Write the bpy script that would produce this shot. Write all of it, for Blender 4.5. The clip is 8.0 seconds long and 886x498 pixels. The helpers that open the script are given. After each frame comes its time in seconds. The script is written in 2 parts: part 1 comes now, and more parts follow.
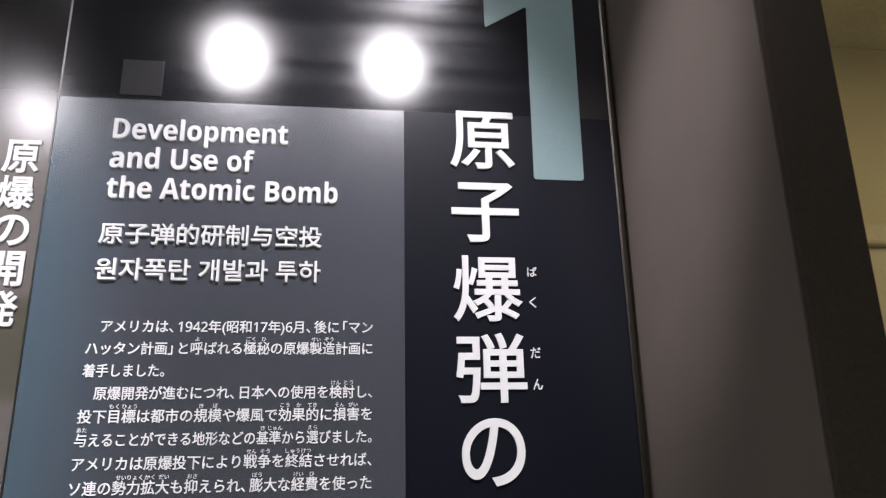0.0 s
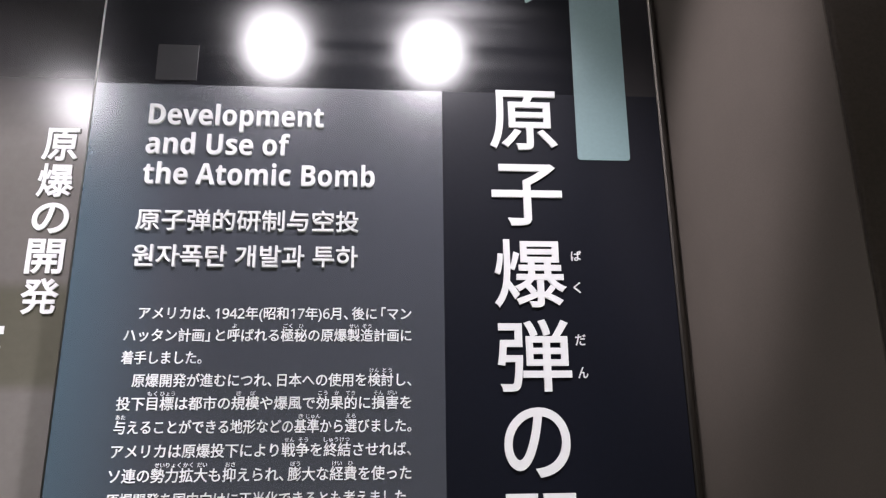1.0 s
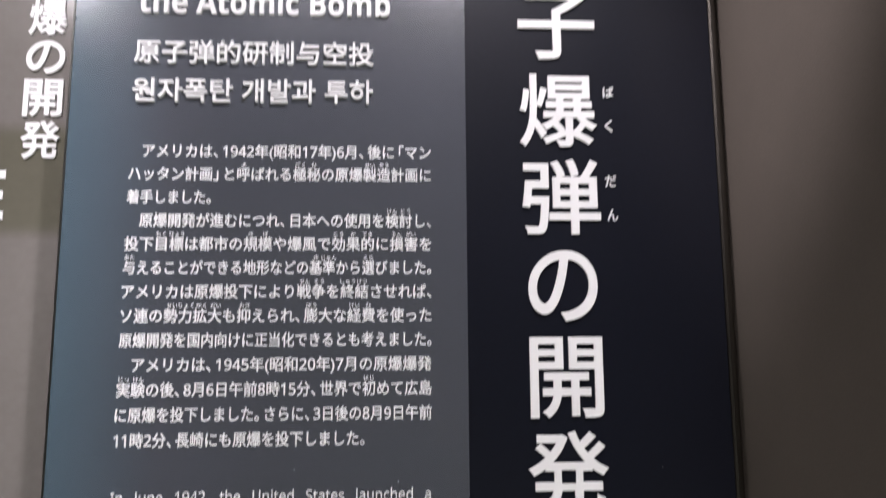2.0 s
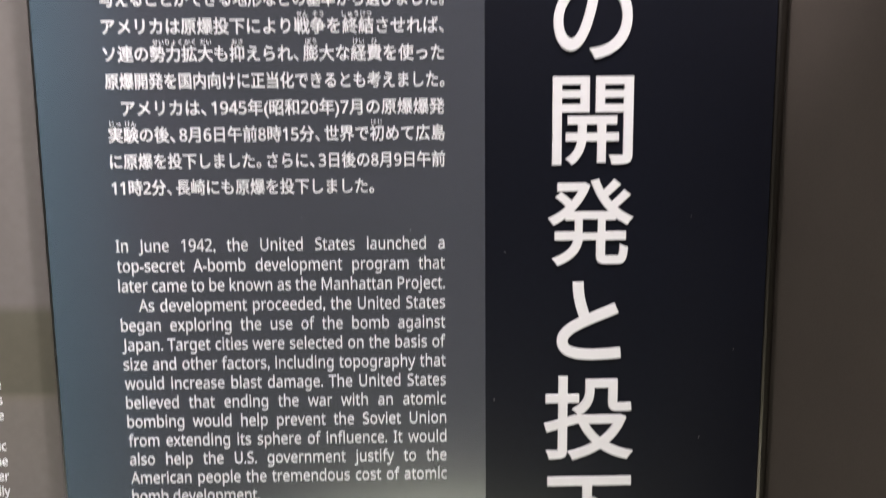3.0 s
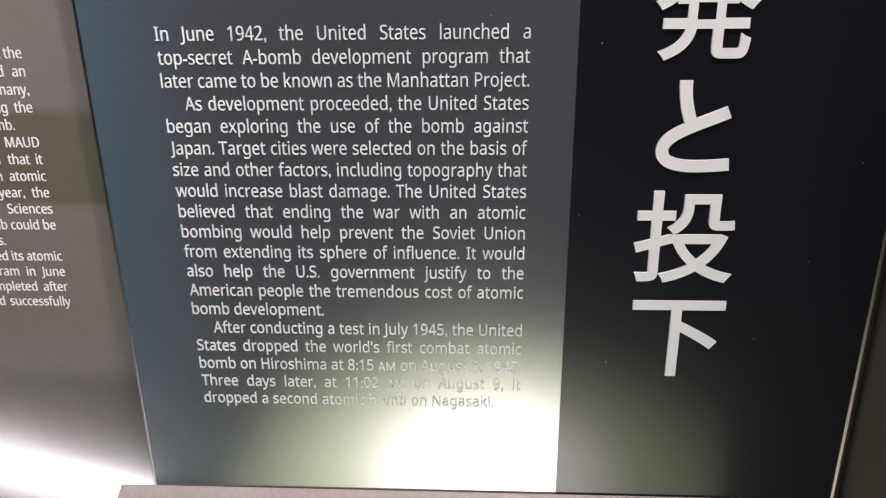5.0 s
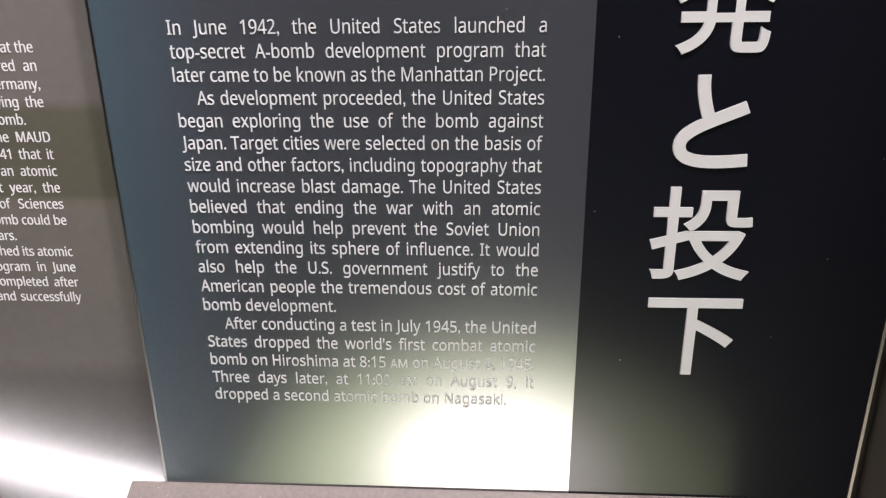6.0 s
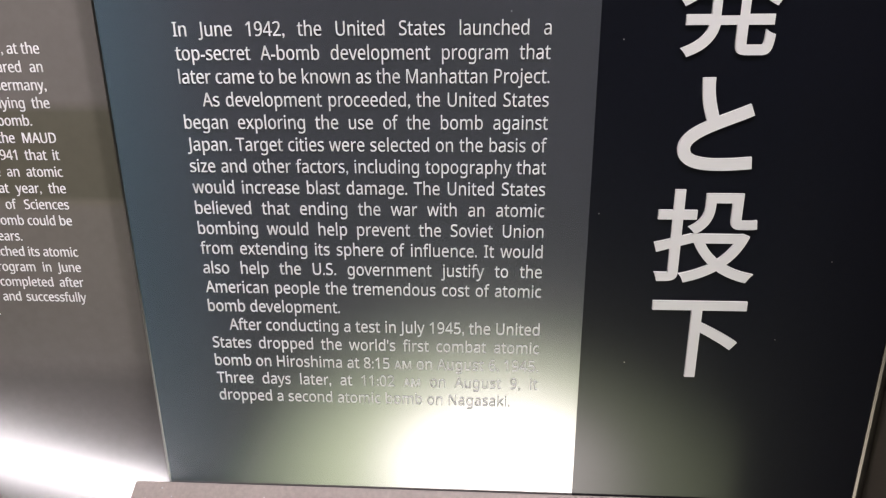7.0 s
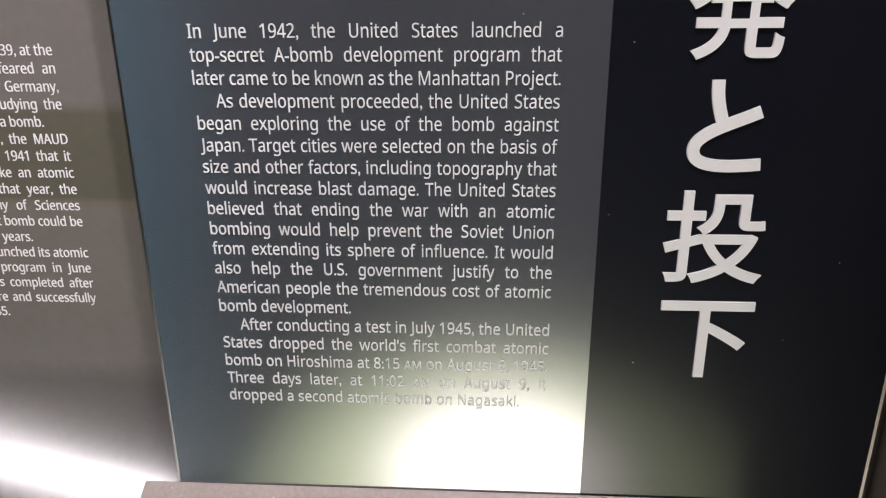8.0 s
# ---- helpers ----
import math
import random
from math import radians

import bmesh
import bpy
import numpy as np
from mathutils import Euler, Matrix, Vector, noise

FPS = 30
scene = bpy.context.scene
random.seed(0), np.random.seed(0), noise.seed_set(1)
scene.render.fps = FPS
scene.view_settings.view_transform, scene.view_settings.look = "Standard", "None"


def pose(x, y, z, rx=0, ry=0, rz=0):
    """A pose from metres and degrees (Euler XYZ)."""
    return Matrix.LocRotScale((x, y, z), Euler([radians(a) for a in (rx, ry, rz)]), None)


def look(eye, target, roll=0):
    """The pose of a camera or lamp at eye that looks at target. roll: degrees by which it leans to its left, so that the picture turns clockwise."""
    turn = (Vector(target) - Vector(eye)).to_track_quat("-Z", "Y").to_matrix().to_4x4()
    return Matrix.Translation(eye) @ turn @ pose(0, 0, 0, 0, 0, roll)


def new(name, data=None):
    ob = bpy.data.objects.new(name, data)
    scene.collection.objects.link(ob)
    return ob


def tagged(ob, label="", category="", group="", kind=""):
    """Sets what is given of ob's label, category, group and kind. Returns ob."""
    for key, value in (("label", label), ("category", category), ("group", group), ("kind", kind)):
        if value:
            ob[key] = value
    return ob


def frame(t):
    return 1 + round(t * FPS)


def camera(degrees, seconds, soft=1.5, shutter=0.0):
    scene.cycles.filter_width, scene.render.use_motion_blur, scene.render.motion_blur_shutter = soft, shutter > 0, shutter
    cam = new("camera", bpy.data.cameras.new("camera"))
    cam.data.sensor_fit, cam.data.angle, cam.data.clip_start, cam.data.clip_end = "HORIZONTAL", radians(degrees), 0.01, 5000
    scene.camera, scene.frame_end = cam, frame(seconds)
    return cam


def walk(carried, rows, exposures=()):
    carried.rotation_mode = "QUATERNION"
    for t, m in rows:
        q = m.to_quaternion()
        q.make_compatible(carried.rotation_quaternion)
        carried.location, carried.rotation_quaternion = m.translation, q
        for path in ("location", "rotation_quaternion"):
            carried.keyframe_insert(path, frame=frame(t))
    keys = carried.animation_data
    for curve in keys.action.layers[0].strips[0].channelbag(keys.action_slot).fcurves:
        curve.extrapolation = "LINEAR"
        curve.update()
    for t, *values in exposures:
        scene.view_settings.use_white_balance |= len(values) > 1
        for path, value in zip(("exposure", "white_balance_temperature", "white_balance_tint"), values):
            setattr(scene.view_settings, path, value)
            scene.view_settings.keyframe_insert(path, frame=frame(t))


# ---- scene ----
cam = camera(62.46, 8.0, soft=1.2, shutter=0.4)
PATH = [
    (0, (0.3017, -0.7371, 1.3942), -7.845, 16.529, -1.165),
    (0.5, (0.3026, -0.7206, 1.3941), -6.129, 16.357, -0.892),
    (1, (0.3054, -0.7128, 1.3941), -4.502, 15.876, -0.672),
    (1.2, (0.3068, -0.7045, 1.3812), -4.069, 15.764, -0.836),
    (2.3, (0.3034, -0.6433, 1.3322), -2.415, 3.549, -0.171),
    (2.5, (0.3088, -0.6336, 1.3170), -1.681, 0.588, -0.252),
    (3, (0.3171, -0.6064, 1.2970), -0.928, -7.266, -0.557),
    (3.5, (0.3239, -0.5891, 1.2691), 0.611, -12.480, -0.629),
    (4, (0.3097, -0.5652, 1.2542), 1.486, -16.958, -0.603),
    (4.5, (0.3002, -0.5515, 1.2492), 2.220, -18.959, -0.546),
    (5, (0.2920, -0.5430, 1.2558), 2.935, -19.786, -0.601),
    (6.5, (0.2859, -0.5381, 1.2521), 3.581, -19.986, -0.576),
    (7, (0.2856, -0.5388, 1.2539), 3.744, -19.900, -0.548),
    (7.5, (0.2814, -0.5418, 1.2536), 3.717, -19.685, -0.505),
    (8, (0.2755, -0.5447, 1.2522), 3.535, -19.515, -0.375),
]
walk(cam, [(t, pose(*eye, 90 + pitch, 0, yaw) @ pose(0, 0, 0, 0, 0, roll)) for t, eye, yaw, pitch, roll in PATH],
     exposures=[(0.0, 0.02, 6380, 17), (1.2, 0.02, 6380, 17), (2.5, 0.22, 6600, 18), (3.5, 0.36, 6720, 18), (4.0, 0.30, 6720, 18), (4.5, 0.15, 6700, 18), (5.2, 0.06, 6680, 19), (8.0, 0.0, 6660, 19)])

# ---- world and large lights ----
world = bpy.data.worlds.new("world")
world.use_nodes = True
world.node_tree.nodes["Background"].inputs[0].default_value = (0.02, 0.02, 0.022, 1)
world.node_tree.nodes["Background"].inputs[1].default_value = 0.3
scene.world = world

LENS_GLOW = 26.0
# place and aim of the lit lenses that the glossy panels mirror
LENSES = [
    ((-0.011, -1.117, 2.5), (0.632, -0.10, 1.72)),
    ((0.425, -1.13, 2.5), (0.08, 0.0, 1.30)),
    ((-0.69, -1.36, 2.5), (-0.16, 0.087, 1.42)),
]
# place, aim, watts, width of the beam in degrees, softness of its edge
SPOTS = [
    ((0.48, -0.70, 2.55), (0.26, 0.0, 1.44), 92.0, 38, 0.75),
    ((-0.30, -0.62, 2.55), (-0.20, 0.087, 1.50), 105.0, 34, 0.75),
    ((0.02, -0.62, 2.55), (0.613, -0.12, 1.68), 95.0, 18, 1.0),
]
FLOOR_GLOW = 34.0
POOL_GLOW = 10.0


def lamp(name, kind, watts, m, color=(1, 1, 1)):
    data = bpy.data.lights.new(name, kind)
    data.energy, data.color = watts, color
    ob = new(name, data)
    ob.matrix_world = m
    return ob


for eye, aim, watts, beam, edge in SPOTS:
    way = (Vector(aim) - Vector(eye)).normalized()
    ob = lamp("spot_beam", "SPOT", watts, look(Vector(eye) + way * 0.012, aim), (1.0, 0.965, 0.985))
    ob.data.spot_size, ob.data.spot_blend, ob.data.shadow_soft_size = radians(beam), edge, 0.03


# ---- materials ----
def material(name, color, rough=0.6, metal=0.0, spec=0.5):
    m = bpy.data.materials.new(name)
    m.use_nodes = True
    b = m.node_tree.nodes["Principled BSDF"]
    b.inputs["Base Color"].default_value = (*color, 1)
    b.inputs["Roughness"].default_value = rough
    b.inputs["Metallic"].default_value = metal
    b.inputs["Specular IOR Level"].default_value = spec
    return m


def node(m, kind, **values):
    n = m.node_tree.nodes.new(kind)
    for key, value in values.items():
        n.inputs[key].default_value = value
    return n


def link(m, a, out, b, into):
    m.node_tree.links.new(a.outputs[out], b.inputs[into])


def worn(m, scale, low, high, rough=(0.0, 0.0), fine=0.0, bump=0.0, stretch=(1, 1, 1)):
    """Two scales of variation in colour and gloss, and fine relief."""
    b = m.node_tree.nodes["Principled BSDF"]
    base = tuple(b.inputs["Base Color"].default_value)
    place = node(m, "ShaderNodeTexCoord")
    mapping = node(m, "ShaderNodeMapping", Scale=stretch)
    link(m, place, "Object", mapping, "Vector")
    big = node(m, "ShaderNodeTexNoise", Scale=scale, Detail=4.0)
    small = node(m, "ShaderNodeTexNoise", Scale=fine or scale * 30, Detail=2.0)
    link(m, mapping, "Vector", big, "Vector"), link(m, mapping, "Vector", small, "Vector")
    add = node(m, "ShaderNodeMath")
    add.operation = "ADD"
    link(m, big, "Fac", add, 0), link(m, small, "Fac", add, 1)
    span = node(m, "ShaderNodeMapRange")
    span.inputs["From Min"].default_value, span.inputs["From Max"].default_value = 0.7, 1.3
    span.inputs["To Min"].default_value, span.inputs["To Max"].default_value = low, high
    link(m, add, "Value", span, "Value")
    mix = node(m, "ShaderNodeVectorMath")
    mix.operation = "SCALE"
    mix.inputs[0].default_value = base[:3]
    link(m, span, "Result", mix, "Scale")
    link(m, mix, "Vector", b, "Base Color")
    if rough[1] > rough[0]:
        r = node(m, "ShaderNodeMapRange")
        r.inputs["From Min"].default_value, r.inputs["From Max"].default_value = 0.35, 0.65
        r.inputs["To Min"].default_value, r.inputs["To Max"].default_value = rough
        link(m, big, "Fac", r, "Value"), link(m, r, "Result", b, "Roughness")
    if bump:
        relief = node(m, "ShaderNodeBump", Strength=bump, Distance=0.001)
        link(m, small, "Fac", relief, "Height"), link(m, relief, "Normal", b, "Normal")
    return m


def glowing(name, color, strength):
    m = material(name, (0.8, 0.8, 0.8))
    b = m.node_tree.nodes["Principled BSDF"]
    b.inputs["Emission Color"].default_value, b.inputs["Emission Strength"].default_value = (*color, 1), strength
    return m


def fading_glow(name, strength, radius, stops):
    """A glowing cover that is brightest at its centre and fades towards its rim."""
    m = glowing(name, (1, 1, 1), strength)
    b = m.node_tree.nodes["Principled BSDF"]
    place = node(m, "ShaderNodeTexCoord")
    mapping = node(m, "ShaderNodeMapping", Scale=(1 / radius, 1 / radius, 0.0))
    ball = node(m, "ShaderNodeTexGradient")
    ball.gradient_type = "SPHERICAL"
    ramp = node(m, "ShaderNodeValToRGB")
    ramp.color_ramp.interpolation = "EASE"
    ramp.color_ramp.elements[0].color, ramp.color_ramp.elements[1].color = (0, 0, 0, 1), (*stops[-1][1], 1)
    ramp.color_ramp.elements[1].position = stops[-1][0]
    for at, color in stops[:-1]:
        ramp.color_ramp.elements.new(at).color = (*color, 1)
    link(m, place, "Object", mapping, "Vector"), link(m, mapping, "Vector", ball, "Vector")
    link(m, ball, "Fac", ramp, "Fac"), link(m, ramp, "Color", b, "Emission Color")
    return m


def field_material():
    """Slate print, its base colour ramped to blue-green towards the left margin."""
    m = worn(material("slate print", (0.061, 0.068, 0.084), 0.19, spec=1.0), 5, 0.93, 1.07)
    b = m.node_tree.nodes["Principled BSDF"]
    b.inputs["IOR"].default_value = 2.0
    source = b.inputs["Base Color"].links[0].from_node
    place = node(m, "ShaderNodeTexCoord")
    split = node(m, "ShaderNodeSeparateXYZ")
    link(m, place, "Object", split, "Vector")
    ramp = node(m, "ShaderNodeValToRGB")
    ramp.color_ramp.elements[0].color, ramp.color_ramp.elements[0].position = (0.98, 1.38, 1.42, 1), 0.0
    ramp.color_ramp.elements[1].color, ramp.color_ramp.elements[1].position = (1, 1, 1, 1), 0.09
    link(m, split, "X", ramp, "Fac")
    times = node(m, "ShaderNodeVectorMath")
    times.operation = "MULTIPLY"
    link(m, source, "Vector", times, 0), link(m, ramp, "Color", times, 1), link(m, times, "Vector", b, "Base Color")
    return m


def banded_material():
    """Warm grey print with broad, faint olive bands across it, its head darkened for the end of the beam."""
    m = worn(material("warm grey print", (0.140, 0.130, 0.121), 0.15, spec=1.0), 4, 0.95, 1.05, (0.13, 0.17))
    b = m.node_tree.nodes["Principled BSDF"]
    source = b.inputs["Base Color"].links[0].from_node
    place = node(m, "ShaderNodeTexCoord")
    split = node(m, "ShaderNodeSeparateXYZ")
    link(m, place, "Object", split, "Vector")
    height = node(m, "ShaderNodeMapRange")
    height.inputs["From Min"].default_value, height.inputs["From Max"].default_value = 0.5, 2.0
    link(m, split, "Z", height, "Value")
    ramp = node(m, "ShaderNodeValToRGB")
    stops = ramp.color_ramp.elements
    # the topmost stops paint the dimming above the beam into the colour
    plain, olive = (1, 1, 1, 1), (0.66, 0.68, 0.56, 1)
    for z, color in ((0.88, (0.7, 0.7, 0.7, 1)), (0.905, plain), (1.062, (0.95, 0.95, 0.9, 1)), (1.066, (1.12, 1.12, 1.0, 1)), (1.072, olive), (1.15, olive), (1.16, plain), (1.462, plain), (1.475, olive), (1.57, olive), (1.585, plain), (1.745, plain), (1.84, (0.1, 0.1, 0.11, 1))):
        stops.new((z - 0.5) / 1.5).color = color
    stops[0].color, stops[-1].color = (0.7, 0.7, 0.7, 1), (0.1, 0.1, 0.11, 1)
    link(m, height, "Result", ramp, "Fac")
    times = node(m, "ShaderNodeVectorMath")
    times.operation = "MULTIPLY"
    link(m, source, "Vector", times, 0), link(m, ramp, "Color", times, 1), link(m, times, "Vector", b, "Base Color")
    return m


SLATE = field_material()
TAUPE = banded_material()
NAVY = worn(material("satin navy black print", (0.0037, 0.0046, 0.0092), 0.5, spec=0.12), 6, 0.88, 1.12)
satin = NAVY.node_tree.nodes["Principled BSDF"]
satin.inputs["Coat Weight"].default_value, satin.inputs["Coat IOR"].default_value, satin.inputs["Coat Roughness"].default_value = 0.5, 1.7, 0.17
NAVY_GLOSS = worn(material("glossy navy black print", (0.0036, 0.0042, 0.0075), 0.6, spec=0.05), 6, 0.88, 1.12)
gloss = NAVY_GLOSS.node_tree.nodes["Principled BSDF"]
gloss.inputs["Coat Weight"].default_value, gloss.inputs["Coat IOR"].default_value = 1.0, 2.2
wiped = node(NAVY_GLOSS, "ShaderNodeTexNoise", Scale=1.0, Detail=3.0)
wipes = node(NAVY_GLOSS, "ShaderNodeMapping", Scale=(2.5, 1.0, 60.0))
haze = node(NAVY_GLOSS, "ShaderNodeMapRange")
haze.inputs["From Min"].default_value, haze.inputs["From Max"].default_value = 0.35, 0.68
haze.inputs["To Min"].default_value, haze.inputs["To Max"].default_value = 0.10, 0.14
link(NAVY_GLOSS, node(NAVY_GLOSS, "ShaderNodeTexCoord"), "Object", wipes, "Vector"), link(NAVY_GLOSS, wipes, "Vector", wiped, "Vector")
link(NAVY_GLOSS, wiped, "Fac", haze, "Value"), link(NAVY_GLOSS, haze, "Result", gloss, "Coat Roughness")
WHITE = material("white lettering", (0.68, 0.68, 0.69), 0.8, spec=0.15)
PALE_TEAL = worn(material("pale teal print", (0.17, 0.255, 0.265), 0.45), 8, 0.95, 1.05)
GREY_DUST = material("pale dust", (0.35, 0.34, 0.32), 0.9)
GREY_PRINT = material("dim grey print", (0.02, 0.02, 0.022), 0.25)
ALU_BRIGHT = worn(material("polished clear edge", (0.24, 0.24, 0.225), 0.3, 1.0), 40, 0.8, 1.1, stretch=(1, 1, 0.05))
ALU = worn(material("dull aluminium", (0.11, 0.10, 0.088), 0.36, 1.0), 40, 0.8, 1.1, stretch=(1, 1, 0.05))
FABRIC = worn(material("brown wall fabric", (0.098, 0.082, 0.070), 0.95, spec=0.15), 7, 0.88, 1.1, fine=1500, bump=0.15)
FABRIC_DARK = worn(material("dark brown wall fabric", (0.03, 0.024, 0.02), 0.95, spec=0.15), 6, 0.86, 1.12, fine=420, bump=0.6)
BLACK = worn(material("black painted wall", (0.012, 0.012, 0.013), 0.8), 5, 0.8, 1.2)
CARPET = worn(material("dark grey carpet", (0.045, 0.043, 0.042), 0.95, spec=0.1), 3, 0.75, 1.2, fine=300, bump=0.8)
CREAM = worn(material("cream painted wall", (0.62, 0.55, 0.36), 0.7), 3, 0.94, 1.05, fine=120, bump=0.15)
CEILING = worn(material("pitted cream ceiling board", (0.66, 0.60, 0.42), 0.85), 6, 0.85, 1.05, fine=60, bump=1.0)
GREIGE = worn(material("greige painted wall", (0.14, 0.13, 0.12), 0.7), 2, 0.92, 1.06, fine=150, bump=0.15)
STONE = worn(material("pinkish beige laminate", (0.50, 0.435, 0.40), 0.5), 14, 0.86, 1.1, (0.42, 0.55), fine=260, bump=0.12)
WOOD = worn(material("dark brown veneer", (0.09, 0.06, 0.045), 0.5), 5, 0.7, 1.2, stretch=(1, 1, 0.1))
LAMP_BODY = material("black lamp enamel", (0.02, 0.02, 0.02), 0.4)
LENS = fading_glow("lit lens", LENS_GLOW, 0.115, ((0.25, (0.2, 0.195, 0.2)), (0.6, (1.0, 0.97, 0.98))))
KEY_LENS = glowing("small lit lens", (1.0, 0.97, 0.98), 15.0)
FLOOR_LIT = glowing("lit white floor diffuser", (1.0, 0.99, 1.0), FLOOR_GLOW)
POOL_LIT = fading_glow("glow fading to green", POOL_GLOW, 0.70, ((0.16, (0.055, 0.072, 0.042)), (0.45, (0.205, 0.245, 0.150)), (0.82, (1.0, 0.97, 0.91))))
DIFFUSER = glowing("lit diffuser", (1.0, 0.84, 0.48), 14.0)
DOOR_PAINT = worn(material("cream door paint", (0.6, 0.54, 0.38), 0.45), 3, 0.93, 1.05)


# ---- mesh helpers ----
def box_mesh(lo, hi, bevel=0.0):
    bm = bmesh.new()
    bmesh.ops.create_cube(bm, size=1)
    for v in bm.verts:
        v.co = Vector([(a + b) / 2 + c * (b - a) for a, b, c in zip(lo, hi, v.co)])
    if bevel:
        bmesh.ops.bevel(bm, geom=bm.edges[:], offset=bevel, segments=2, affect="EDGES", profile=0.5)
    return bm


def lathe_mesh(profile, steps=32):
    """A solid of revolution about z from (radius, height) pairs."""
    bm = bmesh.new()
    rings = [[bm.verts.new((r * math.cos(2 * math.pi * i / steps), r * math.sin(2 * math.pi * i / steps), z)) for i in range(steps)] for r, z in profile]
    for a, b in zip(rings, rings[1:]):
        for i in range(steps):
            bm.faces.new((a[i], a[(i + 1) % steps], b[(i + 1) % steps], b[i]))
    bm.faces.new(rings[0][::-1]), bm.faces.new(rings[-1])
    return bm


def plate_mesh(outline, front, back, rounding=0.0):
    """An upright plate from an outline in x and z, between two depths."""
    bm = bmesh.new()
    face = bm.faces.new([bm.verts.new((x, front, z)) for x, z in outline])
    if rounding:
        bmesh.ops.bevel(bm, geom=bm.verts[:], offset=rounding, segments=4, affect="VERTICES", profile=0.5)
    made = bmesh.ops.extrude_face_region(bm, geom=bm.faces[:])
    for v in made["geom"]:
        if isinstance(v, bmesh.types.BMVert):
            v.co.y = back
    bmesh.ops.recalc_face_normals(bm, faces=bm.faces[:])
    return bm


def part(name, bm, mat, parent=None, label="", smooth=False):
    mesh = bpy.data.meshes.new(name)
    bm.to_mesh(mesh)
    bm.free()
    mesh.materials.append(mat)
    for p in mesh.polygons:
        p.use_smooth = smooth
    ob = new(name, mesh)
    ob.parent = parent
    return tagged(ob, label)


def structure(name, bm, mat, label, category):
    return tagged(part(name, bm, mat), label, category, kind="structure")


def thing(name, label, category, m=None, group=""):
    ob = new(name)
    if m is not None:
        ob.matrix_world = m
    return tagged(ob, label, category, group)


def sans(words, heavy=False):
    """The same words in the built-in font's plain sans-serif letters, regular or bold."""
    upper, lower, digit = (0x1D5D4, 0x1D5EE, 0x1D7EC) if heavy else (0x1D5A0, 0x1D5BA, 0x1D7E2)
    made = ""
    for c in words:
        if "A" <= c <= "Z":
            c = chr(upper + ord(c) - ord("A"))
        elif "a" <= c <= "z":
            c = chr(lower + ord(c) - ord("a"))
        elif "0" <= c <= "9":
            c = chr(digit + ord(c) - ord("0"))
        made += c
    return made


NARROW_AFTER, NARROW_BEFORE = "、。」", "「"


def lettering(body, bold=0.0, gap=1.0, fine=3):
    """The outline of a line of text at size one, as a bmesh lying in x and y, with depth 1 in z."""
    curve = bpy.data.curves.new("lettering", "FONT")
    curve.body, curve.bevel_depth, curve.bevel_resolution, curve.extrude, curve.resolution_u = body, bold, 0, 0.5, fine
    curve.space_word = gap
    for n, sign in enumerate(body[:-1]):
        if sign in NARROW_AFTER or body[n + 1] in NARROW_BEFORE:
            curve.body_format[n].kerning = -15.0
    ob = new("lettering", curve)
    bpy.context.view_layer.update()
    mesh = bpy.data.meshes.new_from_object(ob.evaluated_get(bpy.context.evaluated_depsgraph_get()))
    bm = bmesh.new()
    bm.from_mesh(mesh)
    bpy.data.objects.remove(ob), bpy.data.curves.remove(curve), bpy.data.meshes.remove(mesh)
    return bm


def extent(bm):
    xs, ys = [v.co.x for v in bm.verts], [v.co.y for v in bm.verts]
    return min(xs), max(xs), min(ys), max(ys)


def stand_up(bm, sx, sz, x, z, front, depth):
    """Turns a lettering upright: its face at depth front towards the viewer, its back depth behind."""
    for v in bm.verts:
        a, b, c = v.co
        v.co = (x + a * sx, front + (0.5 - c) * depth, z + b * sz)
    bmesh.ops.recalc_face_normals(bm, faces=bm.faces[:])
    return bm


def boxed(body, x0, x1, z0, z1, plane, depth, bold=0.0, fine=8):
    """Lettering that fills the box x0..x1, z0..z1."""
    bm = lettering(body, bold, 1.0, fine)
    a, b, c, d = extent(bm)
    sx, sz = (x1 - x0) / (b - a), (z1 - z0) / (d - c)
    return stand_up(bm, sx, sz, x0 - a * sx, z0 - c * sz, plane - depth, depth)


def line(body, x0, base, size, plane, depth, x1=None, right=None, bold=0.0, squeeze=1.0, spaced=False, fine=3, gap=1.0):
    """A line of text on a baseline: stretched to end at x1, by its word gaps if spaced, or ending at right."""
    bm = lettering(body, bold, gap, fine)
    a, b, c, d = extent(bm)
    sx = size * squeeze
    if x1 is not None and not spaced:
        sx = (x1 - x0) / (b - a)
    if spaced and " " in body:
        bm.free()
        bm = lettering(body, bold, 2.0)
        wide = extent(bm)[1] - extent(bm)[0]
        gap = 1 + ((x1 - x0) / sx - (b - a)) / (wide - (b - a))
        bm.free()
        if gap < 0.55:
            gap = 0.55
        bm = lettering(body, bold, gap)
        a, b, c, d = extent(bm)
        sx = (x1 - x0) / (b - a)
    if right is not None:
        x0 = right - (b - a) * sx
    return stand_up(bm, sx, size, x0 - a * sx, base, plane - depth, depth)


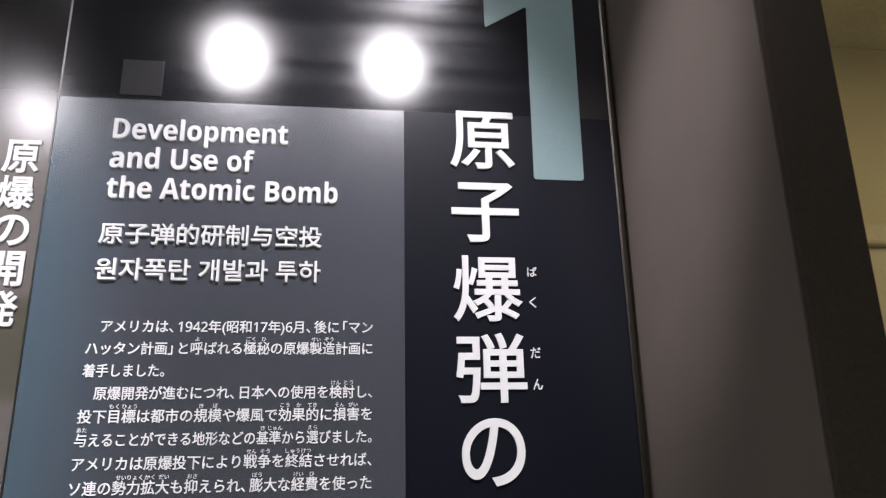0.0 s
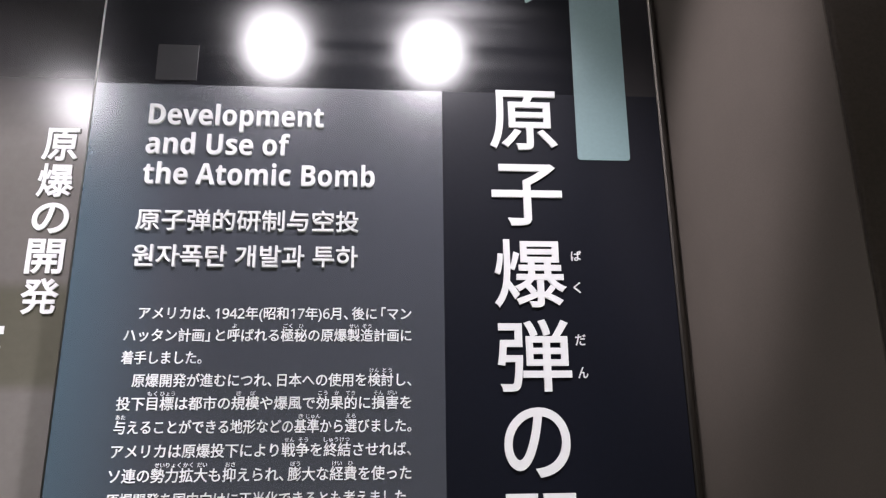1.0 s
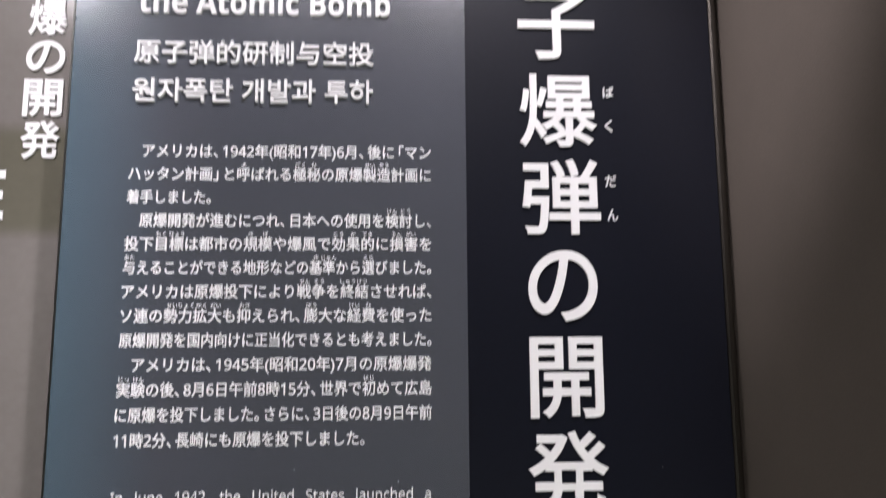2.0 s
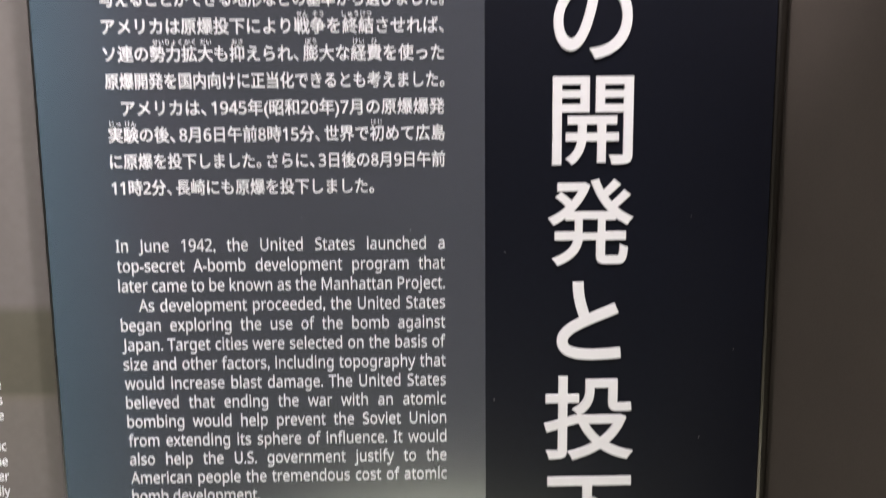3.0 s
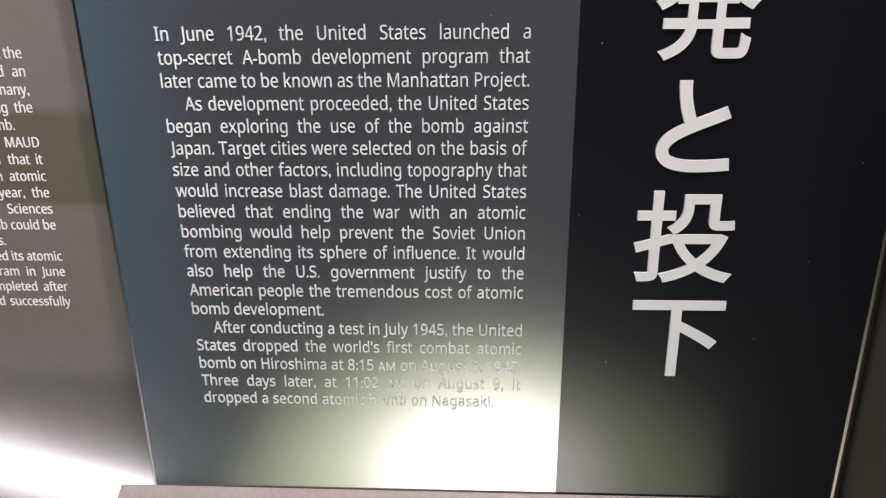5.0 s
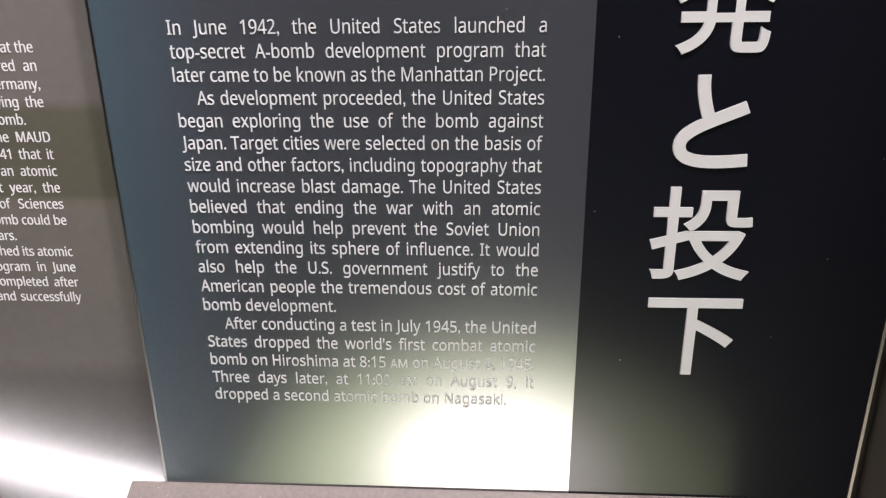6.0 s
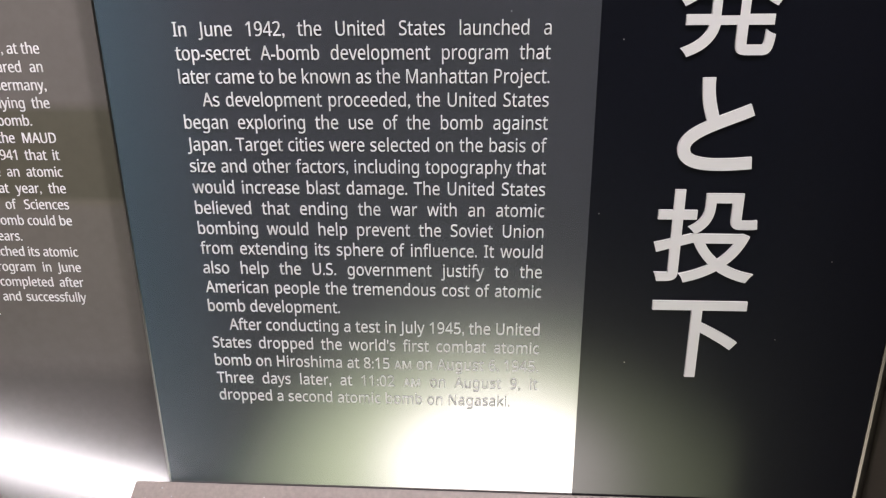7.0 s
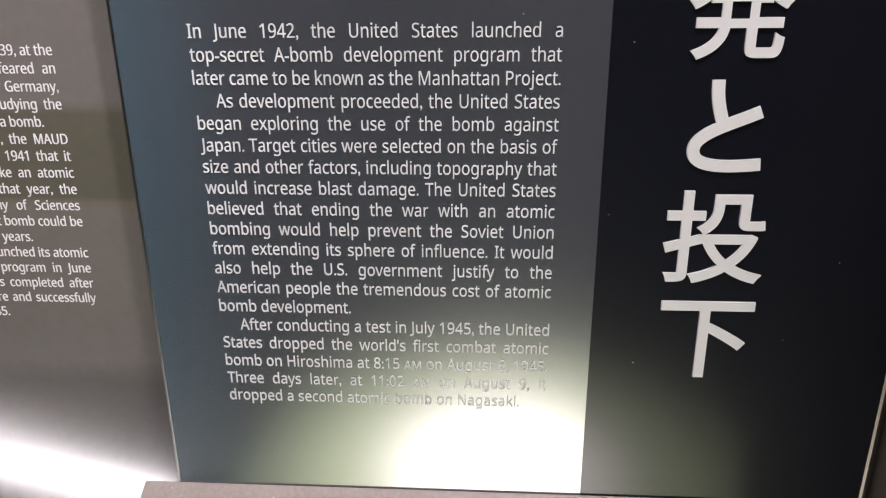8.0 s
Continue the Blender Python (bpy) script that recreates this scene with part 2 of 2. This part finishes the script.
def stroke_mesh(bm, points, width, front, back):
    """A brush stroke of one width along a chain of cubic curves in x and z."""
    track = [Vector(points[0])]
    for k in range(0, len(points) - 1, 3):
        p, q, r, s = (Vector(v) for v in points[k:k + 4])
        track += [p * (1 - t) ** 3 + q * 3 * t * (1 - t) ** 2 + r * 3 * t * t * (1 - t) + s * t ** 3 for t in (n / 14 for n in range(1, 15))]
    rows = []
    for n, p in enumerate(track):
        way = (track[min(n + 1, len(track) - 1)] - track[max(n - 1, 0)]).normalized() * width / 2
        rows.append([bm.verts.new((p[0] - way[1] * side, y, p[1] + way[0] * side)) for side, y in ((1, front), (-1, front), (-1, back), (1, back))])
    for a, b in zip(rows, rows[1:]):
        for n in range(4):
            bm.faces.new((a[n], a[(n + 1) % 4], b[(n + 1) % 4], b[n]))
    bm.faces.new(rows[0][::-1]), bm.faces.new(rows[-1])


def to_mesh(x0, x1, z0, z1):
    """The kana to in the upright gothic cut of the title."""
    bm = bmesh.new()
    for chain, front in ((((0.33, 1.0), (0.33, 0.85), (0.36, 0.72), (0.44, 0.55)), -0.002245), (((0.91, 0.665), (0.55, 0.53), (0.10, 0.43), (0.10, 0.25), (0.10, 0.06), (0.45, 0.045), (0.98, 0.09)), -0.00225)):
        stroke_mesh(bm, [(x0 + u * (x1 - x0), z0 + v * (z1 - z0)) for u, v in chain], 0.0090, front, 0.0)
    bmesh.ops.recalc_face_normals(bm, faces=bm.faces[:])
    return bm


# ---- the rooms ----
structure("floor", box_mesh((-3.2, -3.8, -0.1), (3.4, 1.5, 0)), CARPET, "dark grey carpet floor of the exhibition room", "floor")
structure("ceiling", box_mesh((-3.2, -3.8, 2.72), (0.655, 0.2, 2.82)), BLACK, "black painted ceiling above the exhibits", "ceiling")
structure("ceiling_side", box_mesh((0.659, -3.8, 2.72), (3.4, -0.904, 2.82)), BLACK, "black painted ceiling beside the exhibits", "ceiling")
structure("ceiling_corridor", box_mesh((0.659, -0.9, 2.70), (3.4, 1.5, 2.80)), CEILING, "cream pitted board ceiling of the passage", "ceiling")
structure("wall_back", box_mesh((-3.2, 0.1, 0), (0.609, 0.2, 2.716)), BLACK, "black wall behind the exhibit panels", "wall")
structure("wall_partition", box_mesh((0.613, -0.281, 0), (0.668, 1.2, 2.696)), FABRIC, "brown fabric covered partition beside the panel", "wall")
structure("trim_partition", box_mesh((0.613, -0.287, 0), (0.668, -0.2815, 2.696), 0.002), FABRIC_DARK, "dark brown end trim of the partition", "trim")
structure("wall_north", box_mesh((0.672, 1.2, 0), (3.4, 1.3, 2.696)), CREAM, "cream painted wall of the passage", "wall")
structure("wall_west", box_mesh((-3.3, -3.8, 0), (-3.204, 0.2, 2.716)), GREIGE, "greige painted side wall", "wall")
structure("wall_east", box_mesh((3.404, -3.8, 0), (3.5, 1.5, 2.716)), CREAM, "cream painted side wall", "wall")
structure("wall_south", box_mesh((-3.2, -3.9, 0), (3.4, -3.804, 2.716)), GREIGE, "greige painted wall across the room", "wall")


# ---- main panel ----
panel = thing("information_panel", "tall slate and navy exhibit panel with white raised lettering", "panel")
BOTTOM, TOP, WIDE, SPLIT, HEAD = 0.25, 2.25, 0.6, 0.3622, 1.775
part("board", box_mesh((0.002, 0.003, BOTTOM), (WIDE - 0.002, 0.018, TOP)), BLACK, panel)
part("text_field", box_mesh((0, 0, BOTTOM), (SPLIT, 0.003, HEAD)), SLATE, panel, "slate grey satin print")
part("title_field", box_mesh((SPLIT, 0, BOTTOM), (WIDE, 0.003, HEAD)), NAVY, panel, "navy black print")
part("head_field", box_mesh((0, 0, HEAD), (WIDE, 0.003, TOP)), NAVY_GLOSS, panel, "glossy navy black print")
part("edge_strip", box_mesh((WIDE, -0.001, BOTTOM), (WIDE + 0.0090, 0.018, TOP), 0.003), ALU, panel, "brushed aluminium edge strip")
part("edge_strip", box_mesh((-0.0022, -0.0005, BOTTOM), (-0.0002, 0.018, TOP), 0.0006), ALU_BRIGHT, panel, "brushed aluminium edge strip")
part("square_mark", box_mesh((0.0592, -0.0008, 1.780), (0.1016, 0.0001, 1.822)), GREY_PRINT, panel, "dim grey printed square")
part("section_number", plate_mesh([(0.507, 1.698), (0.5645, 1.698), (0.568, 2.0), (0.520, 2.0), (0.458, 1.960), (0.458, 1.888), (0.5095, 1.9205)], -0.0008, 0.0, 0.0035), PALE_TEAL, panel, "pale teal printed numeral 1")

for word, x0, x1, z0, z1 in (
    ("原", 0.4130, 0.4860, 1.7080, 1.7775), ("子", 0.4130, 0.4873, 1.6233, 1.6915), ("爆", 0.4130, 0.4868, 1.5370, 1.6080),
    ("弾", 0.4140, 0.4870, 1.4540, 1.5250), ("の", 0.4177, 0.4815, 1.3740, 1.4390), ("開", 0.4175, 0.4838, 1.2885, 1.3600),
    ("発", 0.4145, 0.4860, 1.2045, 1.2770), ("と", 0.4218, 0.4785, 1.1230, 1.1905), ("投", 0.4126, 0.4900, 1.0340, 1.1085),
    ("下", 0.4160, 0.4890, 0.9508, 1.0180),
):
    bm = to_mesh(x0, x1, z0, z1) if word == "と" else boxed(word, x0, x1, z0, z1, 0.0, 0.0022, 0.012)
    part("title_character", bm, WHITE, panel, "white raised Japanese character")
for word, x0, x1, z0, z1 in (("ば", 0.4933, 0.5038, 1.586, 1.5965), ("く", 0.4940, 0.5015, 1.552, 1.5637), ("だ", 0.4925, 0.5030, 1.499, 1.510), ("ん", 0.4935, 0.5035, 1.4668, 1.4777)):
    part("reading_character", boxed(word, x0, x1, z0, z1, 0.0, 0.0012, 0.01), WHITE, panel)

for words, x1, base in (("Development", 0.2368, 1.7288), ("and Use of", 0.2028, 1.6960), ("the Atomic Bomb", 0.2912, 1.6630)):
    part("heading_line", line(sans(words, True), 0.0578, base, 0.0312, 0.0, 0.0026, x1=x1, bold=0.0, fine=10), WHITE, panel, "white raised English heading")
part("heading_line", boxed("原子弹的研制与空投", 0.056, 0.276, 1.6136, 1.6360, 0.0, 0.003, 0.006), WHITE, panel, "white raised Chinese heading")
part("heading_line", boxed("원자폭탄 개발과 투하", 0.056, 0.2755, 1.5765, 1.5988, 0.0, 0.003, 0.008), WHITE, panel, "white raised Korean heading")

JP_LEFT, JP_RIGHT, JP_SIZE, JP_STEP, JP_BOTTOM = 0.0555, 0.3294, 0.0134, 0.02143, 1.5243
JAPANESE = (
    (1, JP_RIGHT, "アメリカは、1942年(昭和17年)6月、後に「マン", ""),
    (0, JP_RIGHT, "ハッタン計画」と呼ばれる極秘の原爆製造計画に", "呼よ 極ごく 秘ひ 製せい 造ぞう"),
    (0, 0.1300, "着手しました。", ""),
    (1, JP_RIGHT, "原爆開発が進むにつれ、日本への使用を検討し、", "検けん 討とう"),
    (0, JP_RIGHT, "投下目標は都市の規模や爆風で効果的に損害を", "目もく 標ひょう 規き 模ぼ 効こう 果か 的てき 損そん 害がい"),
    (0, JP_RIGHT, "与えることができる地形などの基準から選びました。", "与あた 基き 準じゅん 選えら"),
    (0, JP_RIGHT, "アメリカは原爆投下により戦争を終結させれば、", "戦せん 争そう 終しゅう 結けつ"),
    (0, JP_RIGHT, "ソ連の勢力拡大も抑えられ、膨大な経費を使った", "勢せい 力りょく 拡かく 大だい 抑おさ 膨ぼう 経けい 費ひ"),
    (0, JP_RIGHT, "原爆開発を国内向けに正当化できるとも考えました。", ""),
    (1, JP_RIGHT, "アメリカは、1945年(昭和20年)7月の原爆爆発", ""),
    (0, JP_RIGHT, "実験の後、8月6日午前8時15分、世界で初めて広島", "実じっ 験けん 初はじ"),
    (0, JP_RIGHT, "に原爆を投下しました。さらに、3日後の8月9日午前", ""),
    (0, 0.2705, "11時2分、長崎にも原爆を投下しました。", ""),
)
for n, (indent, right, words, readings) in enumerate(JAPANESE):
    left, low = JP_LEFT + indent * 0.0120, JP_BOTTOM - n * JP_STEP
    part("body_line", line(sans(words), left, low + 0.0011, JP_SIZE, 0.0, 0.0008, x1=right, bold=0.011), WHITE, panel)
    total = lettering(sans(words))
    wide = extent(total)[1]
    total.free()
    for reading in readings.split():
        at = words.index(reading[0])
        before, upto = lettering(sans(words[:at]) + "一"), lettering(sans(words[:at + 1]))
        middle = (extent(before)[1] - 0.96 + extent(upto)[1]) / 2 / wide * (right - left) + left
        before.free(), upto.free()
        half = 0.0022 * (len(reading) - 1)
        part("reading_line", line(reading[1:], middle - half, low + 0.0134, 0.0049, 0.0, 0.0006, x1=middle + half, bold=0.004), WHITE, panel)

NARROW = 0.84
EN_LEFT, EN_RIGHT, EN_STEP, EN_BASE, EN_SIZE = 0.0555, 0.3282, 0.01682, 1.2202, 0.0140
ENGLISH = (
    (0, 1, "In June 1942, the United States launched a"), (0, 1, "top-secret A-bomb development program that"),
    (0, 1, "later came to be known as the Manhattan Project."), (1, 1, "As development proceeded, the United States"),
    (0, 1, "began exploring the use of the bomb against"), (0, 1, "Japan. Target cities were selected on the basis of"),
    (0, 1, "size and other factors, including topography that"), (0, 1, "would increase blast damage. The United States"),
    (0, 1, "believed that ending the war with an atomic"), (0, 1, "bombing would help prevent the Soviet Union"),
    (0, 1, "from extending its sphere of influence. It would"), (0, 1, "also help the U.S. government justify to the"),
    (0, 1, "American people the tremendous cost of atomic"), (0, 0, "bomb development."),
    (1, 1, "After conducting a test in July 1945, the United"), (0, 1, "States dropped the world's first combat atomic"),
    (0, 1, "bomb on Hiroshima at 8:15 ᴀᴍ on August 6, 1945."), (0, 1, "Three days later, at 11:02 ᴀᴍ on August 9, it"),
    (0, 0, "dropped a second atomic bomb on Nagasaki."),
)
for n, (indent, full, words) in enumerate(ENGLISH):
    left, base = EN_LEFT + indent * 0.0160, EN_BASE - n * EN_STEP
    if full:
        bm = line(sans(words), left, base, EN_SIZE, 0.0, 0.0008, x1=EN_RIGHT, squeeze=NARROW, spaced=True)
    else:
        bm = line(sans(words), left, base, EN_SIZE, 0.0, 0.0008, squeeze=NARROW)
    part("body_line", bm, WHITE, panel)


# dust specks that cling to the print
specks = bmesh.new()
for x, z in ((0.3789, 1.2166), (0.3696, 1.0888), (0.441, 1.315), (0.535, 1.245), (0.548, 1.052), (0.515, 0.985), (0.398, 0.962), (0.575, 1.13), (0.21, 1.247), (0.30, 1.236), (0.12, 0.872), (0.19, 1.79), (0.225, 1.786)):
    bmesh.ops.create_icosphere(specks, subdivisions=1, radius=random.uniform(0.0003, 0.0006), matrix=pose(x, -0.0002, z))
tagged(part("dust", specks, GREY_DUST, panel, "pale dust specks"), kind="stuff")


# ---- neighbouring panel, set further back ----
SIDE = 0.087
side = thing("side_panel", "glossy warm grey exhibit panel with white lettering, set back", "panel")
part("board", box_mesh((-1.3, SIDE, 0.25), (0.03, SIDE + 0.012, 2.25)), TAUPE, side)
for word, z0, z1 in (("原", 1.7215, 1.7615), ("爆", 1.6775, 1.7175), ("の", 1.6355, 1.671), ("開", 1.5895, 1.6290), ("発", 1.5450, 1.5845)):
    part("title_character", boxed(word, -0.0865, -0.0470, z0, z1, SIDE, 0.002, 0.02), WHITE, side)
for n, (gap, words) in enumerate((
    (1.0, "1939, at the"), (2.2, "feared an"), (1.2, "by Germany,"), (1.9, "studying the"), (0.9, "a bomb."), (2.0, ", the MAUD"), (1.7, "by 1941 that it"),
    (1.9, "make an atomic"), (2.2, "that year, the"), (2.6, "Academy of Sciences"), (0.95, "that bomb could be"), (1.0, "years."), (0.9, "launched its atomic"),
    (2.1, "program in June"), (1.7, "was completed after"), (1.4, "are and successfully"), (1.0, "1945."),
)):
    right = {4: -0.121, 11: -0.153, 16: -0.192}.get(n, -0.1015)
    part("body_line", line(sans(words), 0, 1.2011 - n * 0.01554, 0.0129, SIDE, 0.0008, right=right, squeeze=NARROW, gap=gap), WHITE, side)


for z, right in ((1.524, -0.0985), (1.503, -0.1000), (1.482, -0.0985), (1.461, -0.1005)):
    part("text_bar", box_mesh((right - 0.07, SIDE - 0.0008, z), (right, SIDE, z + 0.0085)), WHITE, side)


# ---- low base in front of the panel ----
base = thing("base_rail", "pinkish beige capped low base along the foot of the panel", "base rail", pose(-0.033, -0.0015, 0))
cap = box_mesh((0, -0.115, -0.014), (0.641, 0, 0), 0.0015)
for v in cap.verts:
    if v.co.x < 0.3:
        v.co.x += v.co.y * 0.13
cap.transform(pose(0, 0, 0.83, 44))
part("cap", cap, STONE, base, "pinkish beige laminate cap, sloping to the front")
part("front_board", box_mesh((0.004, -0.084, 0.0), (0.637, -0.004, 0.725)), WOOD, base, "dark brown veneer board")
chips = bmesh.new()
for x, y in ((0.012, -0.011), (0.026, -0.004), (0.036, -0.009), (0.121, -0.008), (0.128, -0.017), (0.29, -0.012), (0.45, -0.009), (0.021, -0.02)):
    bmesh.ops.create_icosphere(chips, subdivisions=1, radius=random.uniform(0.0005, 0.0011), matrix=pose(x, y, 0.83 + y * math.tan(radians(44))))
tagged(part("dust", chips, WHITE, base, "pale chips and dust"), kind="stuff")

# ---- lamps that the panels mirror ----
for eye, aim, size, lit in [row + (1.7, LENS) for row in LENSES] + [row[:2] + (0.8, KEY_LENS) for row in SPOTS]:
    m = look(eye, aim)
    spot = thing("spotlight", "large round black ceiling spotlight facing the exhibit panels" if size > 1 else "small black ceiling spotlight aimed at the exhibit panels", "spotlight", m, "ceiling spotlights")
    part("lens", lathe_mesh([(0.066 * size, -0.006), (0.066 * size, -0.001)]), lit, spot, "bright round lens")
    part("housing", lathe_mesh([(r * size, h) for r, h in ((0.072, 0.0), (0.072, 0.07), (0.055, 0.10), (0.02, 0.105))]), LAMP_BODY, spot, "", True)
    stem = part("stem", box_mesh((-0.008, -0.008, 0.0), (0.008, 0.008, 1.0)), LAMP_BODY, spot)
    top = m.inverted() @ Vector((eye[0], eye[1] - 0.07, 2.719))
    foot = Vector((0, 0, 0.09))
    run = top - foot
    stem.matrix_basis = Matrix.Translation(foot) @ run.to_track_quat("Z", "Y").to_matrix().to_4x4() @ Matrix.Diagonal((1, 1, run.length, 1))



def floor_light(label, lit, m, wide, deep):
    """A low box with a glowing top, standing on the floor."""
    ob = thing("floor_light", label, "floor light", m, "floor lights")
    part("box", box_mesh((-wide / 2 - 0.015, -deep / 2 - 0.015, 0), (wide / 2 + 0.015, deep / 2 + 0.015, 0.14), 0.004), LAMP_BODY, ob)
    part("diffuser", box_mesh((-wide / 2, -deep / 2, 0.1405), (wide / 2, deep / 2, 0.15), 0.003), lit, ob, "glowing diffuser")
    return ob


floor_light("long low floor light bar with a glowing white top", FLOOR_LIT, pose(-0.886, -0.762, 0, 0, 0, 15.1), 0.90, 0.080)

# Unseen glowing box, added to make the green-rimmed glare low on the panel.
floor_light("broad unseen glowing floor box added for the panel glare, fading to green", POOL_LIT, pose(0.33, -0.97, 0), 1.26, 1.36)

# ---- the passage beyond the partition ----
light = thing("ceiling_light", "warm square ceiling light in the passage", "ceiling light", pose(2.4, -0.2, 2.698))
part("frame", box_mesh((-0.31, -0.31, -0.05), (0.31, 0.31, 0), 0.004), DOOR_PAINT, light)
part("diffuser", box_mesh((-0.28, -0.28, -0.056), (0.28, 0.28, -0.051)), DIFFUSER, light)
door = thing("door_1", "cream painted door with a rounded frame head", "door", pose(2.15, 1.2, 0))
door["kind"] = "structure"
part("leaf", box_mesh((-0.4, -0.02, 0.005), (0.4, 0, 2.0), 0.003), DOOR_PAINT, door)
part("frame_head", box_mesh((-0.48, -0.05, 2.0), (0.48, 0, 2.07), 0.012), DOOR_PAINT, door)
for a, b in ((-0.48, -0.404), (0.404, 0.48)):
    part("frame_side", box_mesh((a, -0.05, 0), (b, 0, 1.999), 0.008), DOOR_PAINT, door)
part("handle", box_mesh((0.3, -0.07, 0.98), (0.36, -0.02, 1.0), 0.004), ALU, door, "aluminium handle")
